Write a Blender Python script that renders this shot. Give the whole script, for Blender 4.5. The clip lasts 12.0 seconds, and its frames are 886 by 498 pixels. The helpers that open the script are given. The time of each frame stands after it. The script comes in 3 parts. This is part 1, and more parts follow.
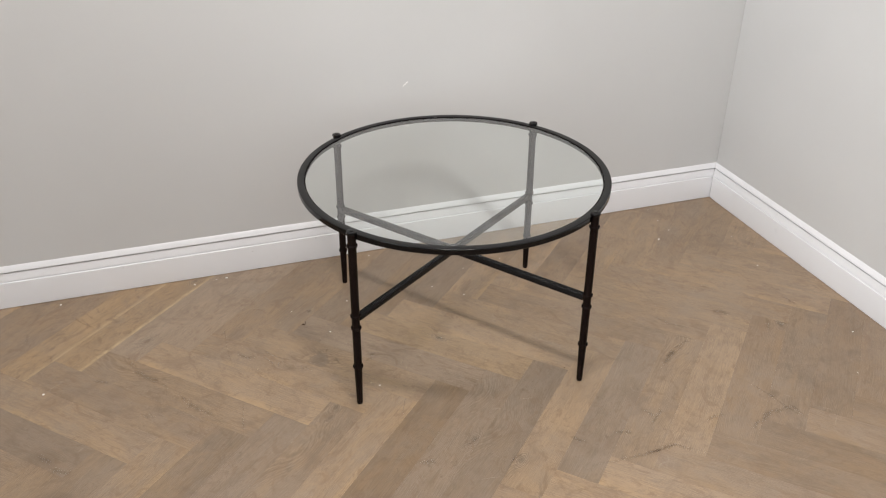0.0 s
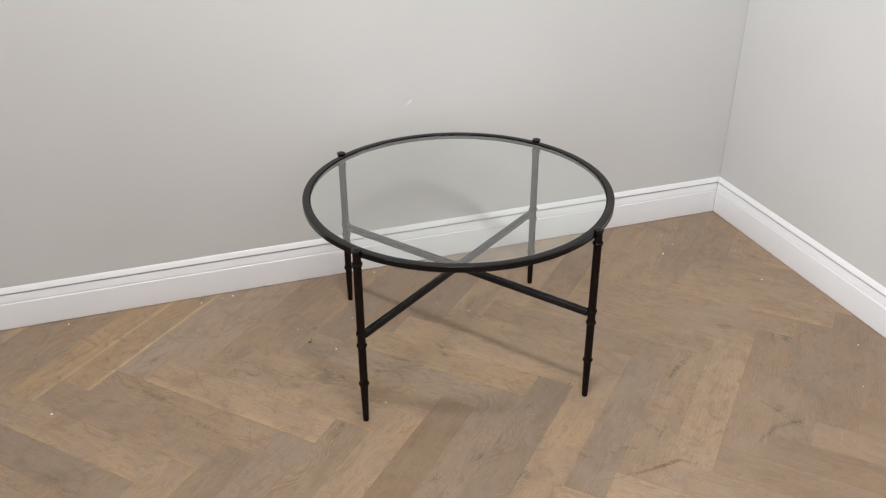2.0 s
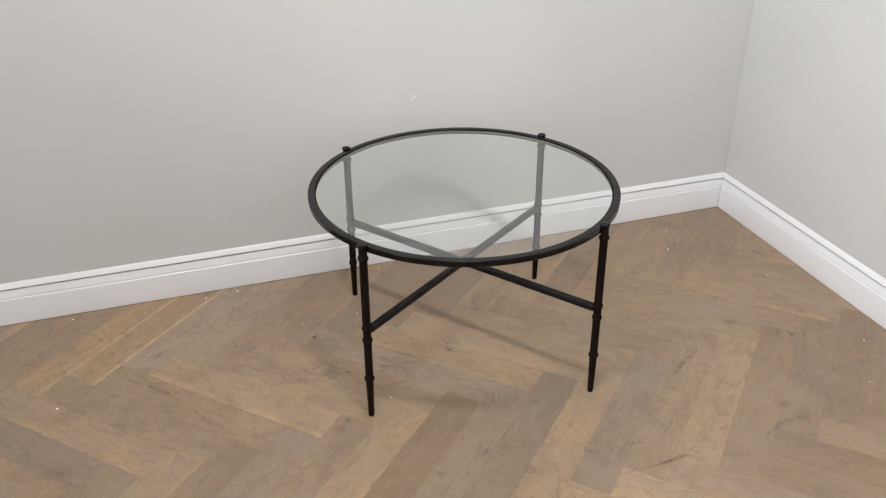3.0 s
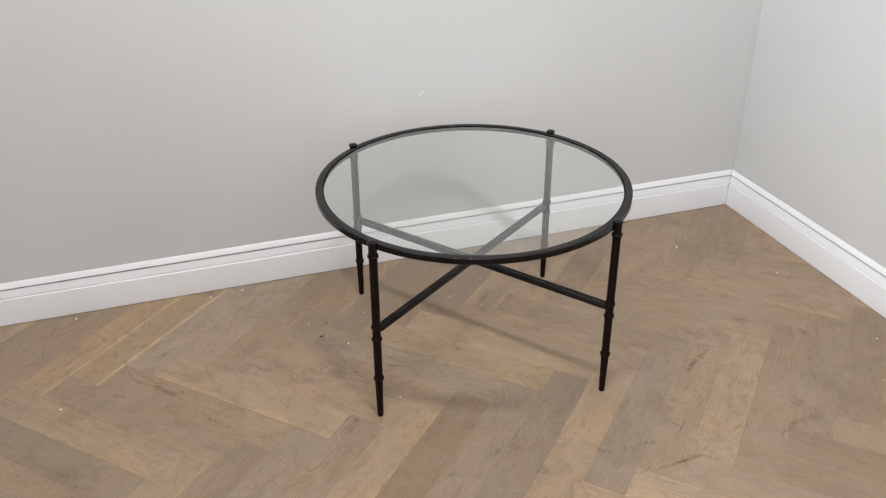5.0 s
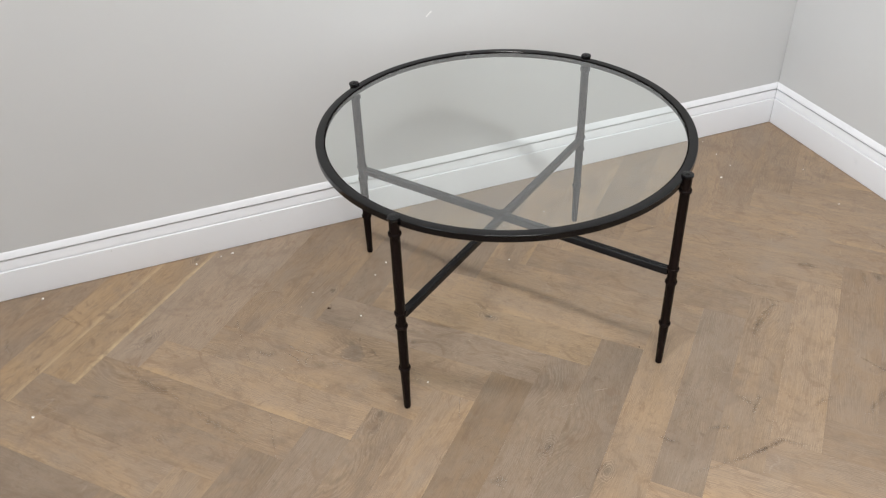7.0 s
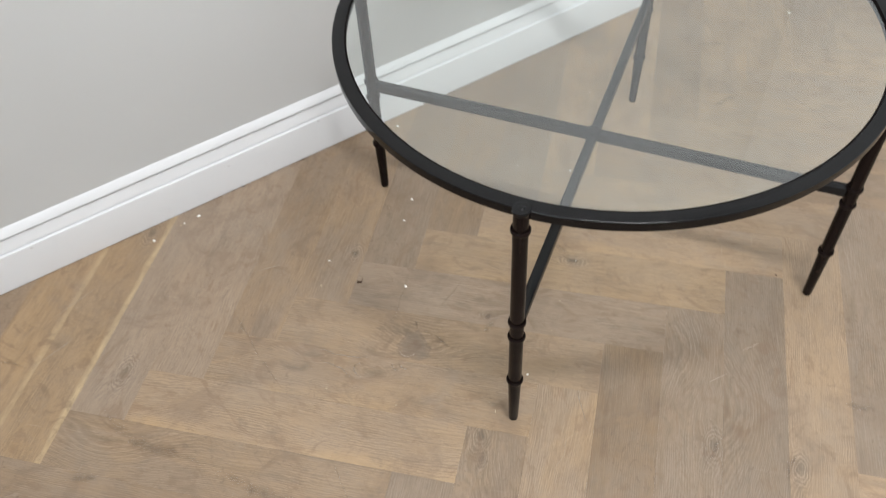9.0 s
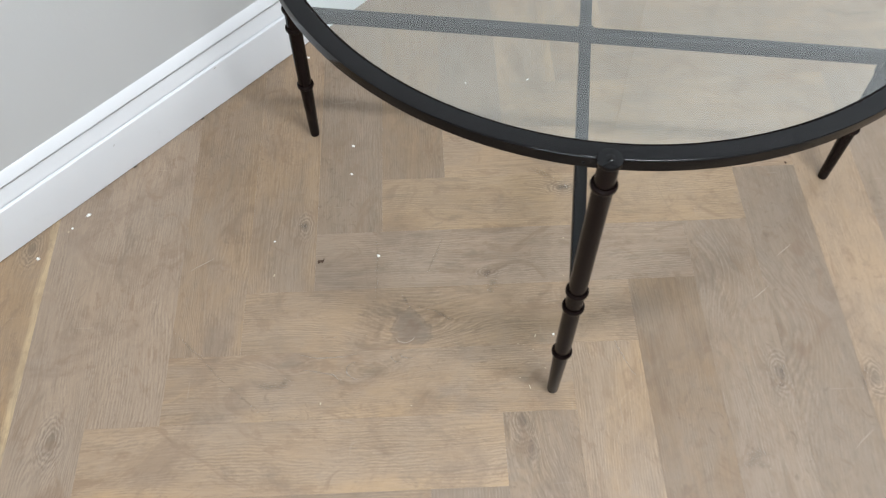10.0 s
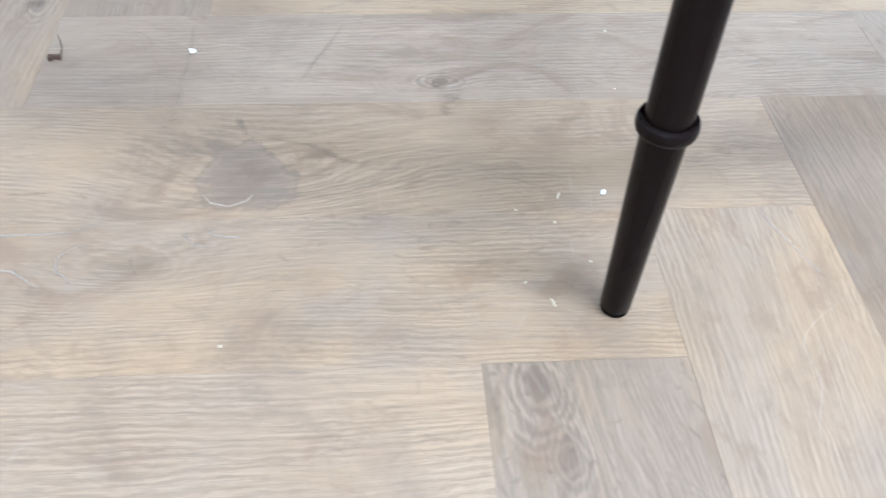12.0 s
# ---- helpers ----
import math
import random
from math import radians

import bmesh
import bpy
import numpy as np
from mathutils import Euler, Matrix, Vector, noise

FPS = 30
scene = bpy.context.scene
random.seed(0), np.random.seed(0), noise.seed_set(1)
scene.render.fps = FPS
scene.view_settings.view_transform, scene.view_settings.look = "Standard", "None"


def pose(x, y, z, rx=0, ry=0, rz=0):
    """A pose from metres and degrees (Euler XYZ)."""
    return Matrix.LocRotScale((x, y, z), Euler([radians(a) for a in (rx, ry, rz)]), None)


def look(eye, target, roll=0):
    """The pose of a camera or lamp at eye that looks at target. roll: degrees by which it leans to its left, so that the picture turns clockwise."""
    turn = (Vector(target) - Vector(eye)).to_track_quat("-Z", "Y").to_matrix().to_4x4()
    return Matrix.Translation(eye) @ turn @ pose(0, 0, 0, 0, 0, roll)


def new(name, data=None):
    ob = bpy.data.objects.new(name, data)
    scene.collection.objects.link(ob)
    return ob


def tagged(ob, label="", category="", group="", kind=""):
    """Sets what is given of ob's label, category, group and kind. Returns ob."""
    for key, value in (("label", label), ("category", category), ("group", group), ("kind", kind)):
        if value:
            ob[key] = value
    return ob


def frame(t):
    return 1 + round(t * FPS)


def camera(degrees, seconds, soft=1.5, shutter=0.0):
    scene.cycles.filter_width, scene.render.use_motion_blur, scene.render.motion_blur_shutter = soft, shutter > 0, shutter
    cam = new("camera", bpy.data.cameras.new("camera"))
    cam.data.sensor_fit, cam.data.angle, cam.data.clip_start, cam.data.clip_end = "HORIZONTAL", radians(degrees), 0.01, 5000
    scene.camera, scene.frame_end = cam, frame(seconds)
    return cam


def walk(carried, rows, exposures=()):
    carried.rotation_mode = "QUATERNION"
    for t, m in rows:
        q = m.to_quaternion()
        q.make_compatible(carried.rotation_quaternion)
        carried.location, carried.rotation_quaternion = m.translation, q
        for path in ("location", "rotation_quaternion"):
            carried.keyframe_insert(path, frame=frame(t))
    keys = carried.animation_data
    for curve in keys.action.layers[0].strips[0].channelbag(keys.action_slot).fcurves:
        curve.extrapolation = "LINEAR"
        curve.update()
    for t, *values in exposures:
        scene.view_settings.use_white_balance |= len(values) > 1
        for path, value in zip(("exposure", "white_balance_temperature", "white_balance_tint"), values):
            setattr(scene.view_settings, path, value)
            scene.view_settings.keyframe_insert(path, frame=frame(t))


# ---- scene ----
cam = camera(55.2, 12.0, 1.2, 0.3)
PATH = [
    (0, (-0.643, -1.842, 1.387), (-0.096, -0.202, 0.382), 0.3),
    (0.5, (-0.639, -1.835, 1.397), (-0.094, -0.195, 0.392), 0.2),
    (1, (-0.639, -1.838, 1.402), (-0.097, -0.19, 0.407), -0.1),
    (1.5, (-0.64, -1.841, 1.406), (-0.101, -0.186, 0.421), -0.3),
    (2, (-0.642, -1.85, 1.401), (-0.103, -0.19, 0.424), -0.4),
    (2.5, (-0.648, -1.851, 1.397), (-0.109, -0.192, 0.418), -0.4),
    (3, (-0.653, -1.846, 1.393), (-0.117, -0.188, 0.411), -0.4),
    (5, (-0.675, -1.815, 1.375), (-0.133, -0.159, 0.392), -0.4),
    (5.5, (-0.705, -1.8, 1.363), (-0.145, -0.162, 0.363), -0.8),
    (6, (-0.702, -1.724, 1.345), (-0.115, -0.117, 0.31), -0.9),
    (6.2, (-0.681, -1.651, 1.341), (-0.087, -0.067, 0.275), -0.5),
    (6.5, (-0.669, -1.566, 1.331), (-0.091, 0.007, 0.239), -0.6),
    (6.8, (-0.653, -1.478, 1.334), (-0.111, 0.053, 0.166), -1.2),
    (7, (-0.653, -1.434, 1.334), (-0.118, 0.078, 0.14), -2.2),
    (7.2, (-0.661, -1.375, 1.316), (-0.111, 0.13, 0.119), -3.2),
    (8.8, (-0.681, -0.815, 1.227), (-0.103, 0.395, -0.257), -5.9),
    (9, (-0.716, -0.755, 1.203), (-0.094, 0.361, -0.335), -4.2),
    (9.2, (-0.774, -0.679, 1.178), (-0.036, 0.298, -0.404), -0.6),
    (9.5, (-0.804, -0.593, 1.163), (-0.002, 0.236, -0.471), 0.8),
    (9.7, (-0.786, -0.54, 1.131), (0.02, 0.244, -0.523), 0.5),
    (10, (-0.744, -0.438, 1.051), (0.036, 0.299, -0.637), -0.8),
    (10.3, (-0.696, -0.375, 0.95), (0.072, 0.302, -0.768), -0.4),
    (10.5, (-0.681, -0.367, 0.879), (0.09, 0.255, -0.858), 1.3),
    (10.8, (-0.653, -0.363, 0.709), (0.113, 0.258, -1.031), 1.0),
    (11, (-0.636, -0.356, 0.616), (0.13, 0.243, -1.131), 1.7),
    (11.2, (-0.618, -0.362, 0.519), (0.2, 0.292, -1.184), 1.2),
    (11.5, (-0.587, -0.345, 0.414), (0.3, 0.424, -1.205), -0.4),
    (11.8, (-0.593, -0.326, 0.343), (0.419, 0.53, -1.155), 1.3),
    (12, (-0.578, -0.335, 0.322), (0.467, 0.518, -1.154), 2.8),
]
EXPOSURES = [(0.0, 0.02, 6600, 12), (3.0, 0.03, 6520, 12), (5.2, 0.07, 6420, 11), (7.2, 0.17, 6330, 10), (9.0, 0.31, 6200, 8), (10.0, 0.41, 5870, 6), (10.25, 0.46, 5660, 6), (10.5, 0.68, 5520, 5), (11.2, 1.06, 5040, 5.5), (12.0, 1.11, 4900, 4.5)]
walk(cam, [(t, look(eye, target, roll)) for t, eye, target, roll in PATH], EXPOSURES)

# ---- world and light ----
world = bpy.data.worlds.new("world")
scene.world = world
world.use_nodes = True
world.node_tree.nodes["Background"].inputs["Color"].default_value = (0.75, 0.85, 1.0, 1)
world.node_tree.nodes["Background"].inputs["Strength"].default_value = 0.4


def area_lamp(name, place, target, size, size_y, watts, colour, spread=180, turn=0):
    data = bpy.data.lights.new(name, "AREA")
    data.shape, data.size, data.size_y = "RECTANGLE", size, size_y
    data.energy, data.color = watts, colour
    data.spread = radians(spread)
    ob = new(name, data)
    ob.matrix_world = look(place, target, turn)
    return ob


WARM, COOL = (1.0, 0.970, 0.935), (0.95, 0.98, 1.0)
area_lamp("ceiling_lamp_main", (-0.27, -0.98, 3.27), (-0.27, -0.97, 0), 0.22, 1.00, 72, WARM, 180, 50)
# the wide and west lamps are unseen fills, added to even out the light
area_lamp("fill_wide", (-1.30, -1.95, 3.27), (-1.30, -1.94, 0), 1.5, 1.4, 7.5, WARM)
area_lamp("fill_west", (-2.70, -1.75, 1.9), (1.2, -1.45, 2.4), 1.25, 1.55, 45, COOL, 105)


# ---- materials ----
class Nodes:
    """A small helper to write node trees in few lines."""

    def __init__(self, name):
        self.mat = bpy.data.materials.new(name)
        self.mat.use_nodes = True
        self.t = self.mat.node_tree
        self.bsdf = self.t.nodes["Principled BSDF"]

    def add(self, kind, **inputs):
        n = self.t.nodes.new(kind)
        for key, v in inputs.items():
            self.put(n.inputs[key.replace("_", " ")], v)
        return n

    def put(self, socket, v):
        if isinstance(v, bpy.types.NodeSocket):
            self.t.links.new(v, socket)
        else:
            socket.default_value = v

    def math(self, op, a, b=0.0, c=0.0, clamp=False):
        n = self.t.nodes.new("ShaderNodeMath")
        n.operation, n.use_clamp = op, clamp
        for s, v in zip(n.inputs, (a, b, c)):
            self.put(s, v)
        return n.outputs[0]

    def vec(self, op, a, b=(0, 0, 0)):
        n = self.t.nodes.new("ShaderNodeVectorMath")
        n.operation = op
        self.put(n.inputs[0], a)
        self.put(n.inputs[1], b)
        return n.outputs["Value"] if op in ("LENGTH", "DISTANCE", "DOT_PRODUCT") else n.outputs["Vector"]

    def noise(self, co, scale, detail=3.0, rough=0.55, distortion=0.0):
        n = self.add("ShaderNodeTexNoise", Vector=co, Scale=scale, Detail=detail, Roughness=rough, Distortion=distortion)
        return n.outputs["Fac"]

    def ramp(self, fac, lo, hi, to_lo=0.0, to_hi=1.0, smooth=True):
        n = self.t.nodes.new("ShaderNodeMapRange")
        n.interpolation_type = "SMOOTHSTEP" if smooth else "LINEAR"
        for s, v in zip(n.inputs, (fac, lo, hi, to_lo, to_hi)):
            self.put(s, v)
        return n.outputs["Result"]

    def mix(self, fac, a, b, blend="MIX"):
        n = self.t.nodes.new("ShaderNodeMix")
        n.data_type, n.blend_type = "RGBA", blend
        self.put(n.inputs[0], fac)
        for s, v in ((n.inputs[6], a), (n.inputs[7], b)):
            self.put(s, (*v, 1) if isinstance(v, tuple) and len(v) == 3 else v)
        return n.outputs[2]

    def bump(self, height, strength, distance, normal=None):
        n = self.add("ShaderNodeBump", Height=height, Strength=strength, Distance=distance)
        if normal is not None:
            self.put(n.inputs["Normal"], normal)
        return n.outputs["Normal"]

    def coords(self, scale=(1, 1, 1)):
        co = self.t.nodes.new("ShaderNodeTexCoord").outputs["Object"]
        return self.vec("MULTIPLY", co, scale)

    def finish(self, colour, rough, metal=0.0, normal=None, **more):
        b = self.bsdf
        self.put(b.inputs["Base Color"], (*colour, 1) if isinstance(colour, tuple) and len(colour) == 3 else colour)
        self.put(b.inputs["Roughness"], rough)
        self.put(b.inputs["Metallic"], metal)
        if normal is not None:
            self.put(b.inputs["Normal"], normal)
        for key, v in more.items():
            self.put(b.inputs[key.replace("_", " ")], v)
        return self.mat


def wall_paint(name, colour, rough):
    n = Nodes(name)
    co = n.coords()
    big = n.noise(co, 1.3, 4)
    roller = n.noise(co, 260, 3, 0.6)
    col = n.mix(n.ramp(big, 0.35, 0.7), tuple(c * 0.975 for c in colour), tuple(min(1, c * 1.02) for c in colour))
    scuffs = n.ramp(n.noise(n.vec("MULTIPLY", co, (6, 6, 14)), 2.5, 6, 0.7), 0.70, 0.80, 0, 0.25)
    col = n.mix(scuffs, col, tuple(c * 0.93 for c in colour))
    return n.finish(col, n.ramp(big, 0.3, 0.7, rough - 0.04, rough + 0.04), normal=n.bump(roller, 0.12, 0.0012))


def gloss_paint(name, colour):
    n = Nodes(name)
    co = n.coords()
    brush = n.noise(n.vec("MULTIPLY", co, (8, 8, 400)), 1.5, 3)
    dark_bits = n.ramp(n.noise(co, 14, 6, 0.7), 0.60, 0.78, 0, 0.5)
    col = n.mix(dark_bits, colour, tuple(c * 0.88 for c in colour))
    return n.finish(col, n.ramp(n.noise(co, 9, 3), 0.3, 0.7, 0.30, 0.42), normal=n.bump(brush, 0.08, 0.0006))


def oak(name, pale, deep, grey, wash, sap=0.0, rough_wood=0.3, knots=(), wedge=None, streak=0.0):
    """Brushed, grey-washed oak; its grain runs along the plank's own x. sap: how much pale sapwood its long edge shows.
    knots: (x, y, size, darkness) on the plank; a darkness of 0 bends the grain only.
    wedge: the corners of a grey burl, anticlockwise. streak: how clear a line of pale sapwood its long edge has."""
    n = Nodes(name)
    co = n.t.nodes.new("ShaderNodeTexCoord").outputs["Object"]
    rnd = n.t.nodes.new("ShaderNodeObjectInfo").outputs["Random"]
    shift = n.add("ShaderNodeCombineXYZ", X=n.math("MULTIPLY", rnd, 61.0), Y=n.math("MULTIPLY", rnd, 37.0), Z=n.math("MULTIPLY", rnd, 11.0)).outputs[0]
    p = n.vec("ADD", co, shift)
    split = n.add("ShaderNodeSeparateXYZ", Vector=p)
    px, py, y = split.outputs["X"], split.outputs["Y"], n.add("ShaderNodeSeparateXYZ", Vector=co).outputs["Y"]
    # the grain, bent by slow noise and round each knot
    bend = n.math("MULTIPLY", n.math("SUBTRACT", n.noise(n.vec("MULTIPLY", p, (2.4, 9, 1)), 1.0, 2.0, 0.45), 0.5), 0.042)
    wave = n.math("MULTIPLY", n.math("SUBTRACT", n.noise(n.vec("MULTIPLY", p, (24, 60, 1)), 1.0, 3.0, 0.5), 0.5), 0.0024)
    phase = n.math("ADD", n.math("ADD", py, bend), wave)
    straight = phase
    core, halo, near, eye = 0.0, 0.0, 0.0, 0.0
    for kx, ky, size, dark in knots:
        d = n.vec("LENGTH", n.vec("MULTIPLY", n.vec("SUBTRACT", co, (kx, ky, 0)), (0.52, 1.0, 0)))
        wob = n.math("MULTIPLY", n.noise(n.vec("MULTIPLY", p, (0.6, 1.0, 1.0)), 0.9 / size, 2), size * 1.1)
        dw = n.math("ADD", d, n.math("SUBTRACT", wob, size * 0.55))
        hump = n.math("EXPONENT", n.math("MULTIPLY", n.math("POWER", n.math("DIVIDE", d, size * 2.0), 2.0), -1.0))
        phase = n.math("ADD", phase, n.math("MULTIPLY", hump, size * 1.8))
        near = n.math("MAXIMUM", near, hump)
        if dark:
            turn = n.math("SINE", n.math("MULTIPLY", n.math("ADD", d, n.math("MULTIPLY", wob, 0.9)), 2 * math.pi / (0.0022 + size * 0.20)))
            eye = n.math("ADD", eye, n.math("MULTIPLY", n.math("MULTIPLY", turn, 2.0 if size < 0.011 else 0.4), n.math("MULTIPLY", n.ramp(d, size * 2.9, size * 0.9), n.ramp(d, size * 0.2, size * 0.6))))
        straight = n.math("ADD", straight, n.math("MULTIPLY", hump, size * 0.35))
        core = n.math("MAXIMUM", core, n.ramp(dw, size * 0.15, size * 0.95, dark, 0.0))
        halo = n.math("MAXIMUM", halo, n.ramp(dw, size * 0.6, size * 2.3, dark * 0.55, 0.0))
    jitter = n.math("MULTIPLY", n.noise(n.vec("MULTIPLY", p, (4.5, 24, 1)), 1.0, 4), 0.030)
    ring = n.math("MULTIPLY_ADD", n.math("SINE", n.math("MULTIPLY", n.math("ADD", phase, jitter), 880.0)), 0.5, 0.5)
    patchy = n.ramp(n.noise(n.vec("MULTIPLY", p, (3.5, 10, 1)), 1.7, 3), 0.47, 0.68)

    def along(fx, fy, detail, rough):
        """Noise drawn out along the bent grain."""
        v = n.add("ShaderNodeCombineXYZ", X=n.math("MULTIPLY", px, fx), Y=n.math("MULTIPLY", straight, fy), Z=n.math("MULTIPLY", rnd, 7.0)).outputs[0]
        return n.noise(v, 1.0, detail, rough)

    lines = along(24, 620, 4, 0.55)
    pores = along(110, 1150, 2, 0.5)
    bands = along(9, 105, 5, 0.62)
    cloud = n.noise(n.vec("MULTIPLY", p, (4.5, 15, 1)), 1.0, 5, 0.6)
    blotch = n.noise(n.vec("MULTIPLY", p, (7, 19, 1)), 1.0, 6, 0.62, 0.5)
    col = n.mix(n.ramp(cloud, 0.36, 0.66), pale, deep)
    col = n.mix(n.math("MULTIPLY", n.ramp(blotch, 0.40, 0.60), wash), col, grey)
    col = n.mix(n.ramp(bands, 0.52, 0.70, 0.0, 0.42), col, tuple(c * 0.70 for c in deep))
    if sap:
        edge = n.math("SUBTRACT", n.math("MULTIPLY", n.math("SUBTRACT", cloud, 0.5), 0.045), y)
        some = n.math("MULTIPLY", n.ramp(rnd, 0.45, 0.60, 0.0, sap * 0.65), n.ramp(n.noise(n.vec("MULTIPLY", p, (5, 0, 0)), 1.0, 2), 0.40, 0.58))
        col = n.mix(n.math("MULTIPLY", n.ramp(edge, 0.024, 0.044), some), col, tuple(min(1, c * m) for c, m in zip(pale, (1.30, 1.24, 1.08))))
    if streak:
        line = n.math("ADD", y, n.math("MULTIPLY", n.math("SUBTRACT", n.noise(n.vec("MULTIPLY", p, (9, 0, 0)), 1.0, 3), 0.5), 0.016))
        col = n.mix(n.math("MULTIPLY", n.ramp(line, -0.0355, -0.0430), n.ramp(n.noise(n.vec("MULTIPLY", p, (14, 60, 0)), 1.0, 4), 0.22, 0.52, 0.35 * streak, streak)), col, (0.58, 0.445, 0.280))
    col = n.mix(n.math("MULTIPLY", n.math("MULTIPLY", ring, patchy), 0.34), col, tuple(c * 0.62 for c in deep))
    if knots:
        lit = n.math("MULTIPLY", n.ramp(ring, 0.30, 0.05), near)
        col = n.mix(n.math("MULTIPLY", n.ramp(ring, 0.45, 0.90), n.math("MULTIPLY", near, 0.26)), col, tuple(c * 0.64 for c in deep))
        col = n.mix(n.math("MULTIPLY", lit, 0.20), col, tuple(c * 0.98 + 0.085 for c in pale))
    if knots:
        col = n.mix(halo, col, tuple(c * 0.82 for c in grey))
        col = n.mix(n.ramp(eye, 0.05, 1.70, 0.0, 0.58, smooth=False), col, tuple(c * 0.58 for c in grey))
        col = n.mix(n.ramp(eye, -0.05, -1.70, 0.0, 0.42, smooth=False), col, tuple(c * 0.95 + 0.09 for c in pale))
        col = n.mix(core, col, tuple(c * 0.42 for c in grey))
    if wedge:
        far = n.math("MULTIPLY", n.math("SUBTRACT", n.noise(p, 55, 5, 0.62), 0.5), 0.030)
        d = None
        for (ax, ay), (bx, by) in zip(wedge, wedge[1:] + wedge[:1]):
            k = math.hypot(bx - ax, by - ay)
            out = n.vec("DOT_PRODUCT", n.vec("SUBTRACT", co, (ax, ay, 0)), ((by - ay) / k, (ax - bx) / k, 0))
            d = out if d is None else n.math("MAXIMUM", d, out)
        d = n.math("ADD", d, far)
        col = n.mix(n.ramp(d, 0.0040, -0.0080, 0.0, 0.66), col, (0.164, 0.131, 0.108))
        col = n.mix(n.ramp(n.math("ABSOLUTE", d), 0.0030, 0.0, 0.0, 0.42), col, (0.118, 0.092, 0.075))
    col = n.mix(n.ramp(lines, 0.50, 0.66, 0.0, 0.17), col, tuple(c * 0.66 for c in grey))
    col = n.mix(n.ramp(lines, 0.48, 0.34, 0.0, 0.21), col, tuple(c * 0.98 + 0.085 for c in pale))
    col = n.mix(n.ramp(pores, 0.56, 0.72, 0.0, 0.17), col, tuple(c * 0.50 for c in deep))
    # brushed ridges
    ripple = n.math("MULTIPLY", n.math("SUBTRACT", n.noise(n.vec("MULTIPLY", p, (70, 150, 1)), 1.0, 4, 0.6), 0.5), 0.0056)
    ridge = n.math("SINE", n.math("MULTIPLY", n.math("ADD", n.math("ADD", phase, ripple), n.math("MULTIPLY", jitter, 0.5)), 1750.0))
    worn = n.ramp(n.noise(n.vec("MULTIPLY", p, (11, 26, 1)), 1.0, 6, 0.68), 0.40, 0.58)
    if wedge:
        worn = n.math("MULTIPLY", worn, n.ramp(d, -0.004, 0.004, 0.25, 1.0))
    col = n.mix(n.math("MULTIPLY", n.ramp(ridge, 0.10, 0.90, 0.0, 0.28), worn), col, tuple(c * 0.56 for c in grey))
    col = n.mix(n.math("MULTIPLY", n.ramp(ridge, -0.1, -0.90, 0.0, 0.17), worn), col, tuple(c * 0.98 + 0.10 for c in pale))
    dash = n.math("MULTIPLY", n.ramp(along(46, 640, 4, 0.62), 0.545, 0.63, 0.0, 0.28), n.math("MULTIPLY_ADD", worn, 0.8, 0.2))
    col = n.mix(dash, col, tuple(c * 0.50 for c in grey))
    fine = along(70, 1900, 2, 0.5)
    col = n.mix(n.ramp(fine, 0.55, 0.68, 0.0, 0.12), col, tuple(c * 0.50 for c in grey))
    col = n.mix(n.ramp(fine, 0.46, 0.34, 0.0, 0.12), col, tuple(c * 0.98 + 0.10 for c in pale))
    # smoky stains, blue-grey blooms and short pale scratches across the grain
    smoke = n.ramp(n.noise(n.vec("MULTIPLY", p, (15, 30, 1)), 0.8, 7, 0.68, 1.6), 0.55, 0.70, 0.0, 0.36)
    col = n.mix(smoke, col, tuple(c * 0.55 for c in grey))
    bloom = n.ramp(n.noise(n.vec("ADD", p, (9, 4, 0)), 15, 5, 0.6), 0.52, 0.70, 0.0, 0.24)
    col = n.mix(bloom, col, (0.244, 0.204, 0.166))
    mottle = n.noise(n.vec("ADD", n.vec("MULTIPLY", p, (1.0, 1.6, 1)), (4, 9, 0)), 11, 6, 0.66, 2.2)
    col = n.mix(n.ramp(mottle, 0.52, 0.66, 0.0, 0.46), col, (0.178, 0.118, 0.078))
    col = n.mix(n.ramp(mottle, 0.45, 0.32, 0.0, 0.30), col, tuple(c * 1.10 for c in pale))
    fleck = n.ramp(n.noise(n.vec("MULTIPLY", p, (1.0, 1.5, 1)), 34, 5, 0.62, 3.2), 0.56, 0.70, 0.0, 1.0)
    fleck = n.math("MULTIPLY", fleck, n.ramp(n.noise(n.vec("ADD", p, (1, 6, 0)), 6.5, 2), 0.46, 0.60, 0.0, rough_wood * 1.15))
    col = n.mix(fleck, col, (0.140, 0.100, 0.072))
    scratch = n.ramp(n.noise(n.vec("MULTIPLY", p, (190, 14, 1)), 1.0, 1, 0.5), 0.76, 0.80, 0.0, 0.10)
    col = n.mix(scratch, col, (0.58, 0.52, 0.45))
    # scuffs over the laid floor: thin curved rubs, dark and pale, and a dusty film
    w = n.t.nodes.new("ShaderNodeNewGeometry").outputs["Position"]
    curl = n.noise(n.vec("ADD", w, (3.3, 1.7, 0)), 2.6, 2.0, 0.5, 1.2)
    rub = n.ramp(n.math("ABSOLUTE", n.math("SUBTRACT", curl, 0.5)), 0.0035, 0.0, 0.0, 1.0)
    where = n.ramp(n.noise(w, 3.1, 2), 0.54, 0.66, 0.0, 0.20)
    col = n.mix(n.math("MULTIPLY", rub, where), col, tuple(c * 0.55 for c in grey))
    curl = n.noise(n.vec("ADD", w, (8.1, 5.2, 0)), 3.4, 2.0, 0.5, 0.8)
    rub = n.ramp(n.math("ABSOLUTE", n.math("SUBTRACT", curl, 0.52)), 0.0025, 0.0, 0.0, 1.0)
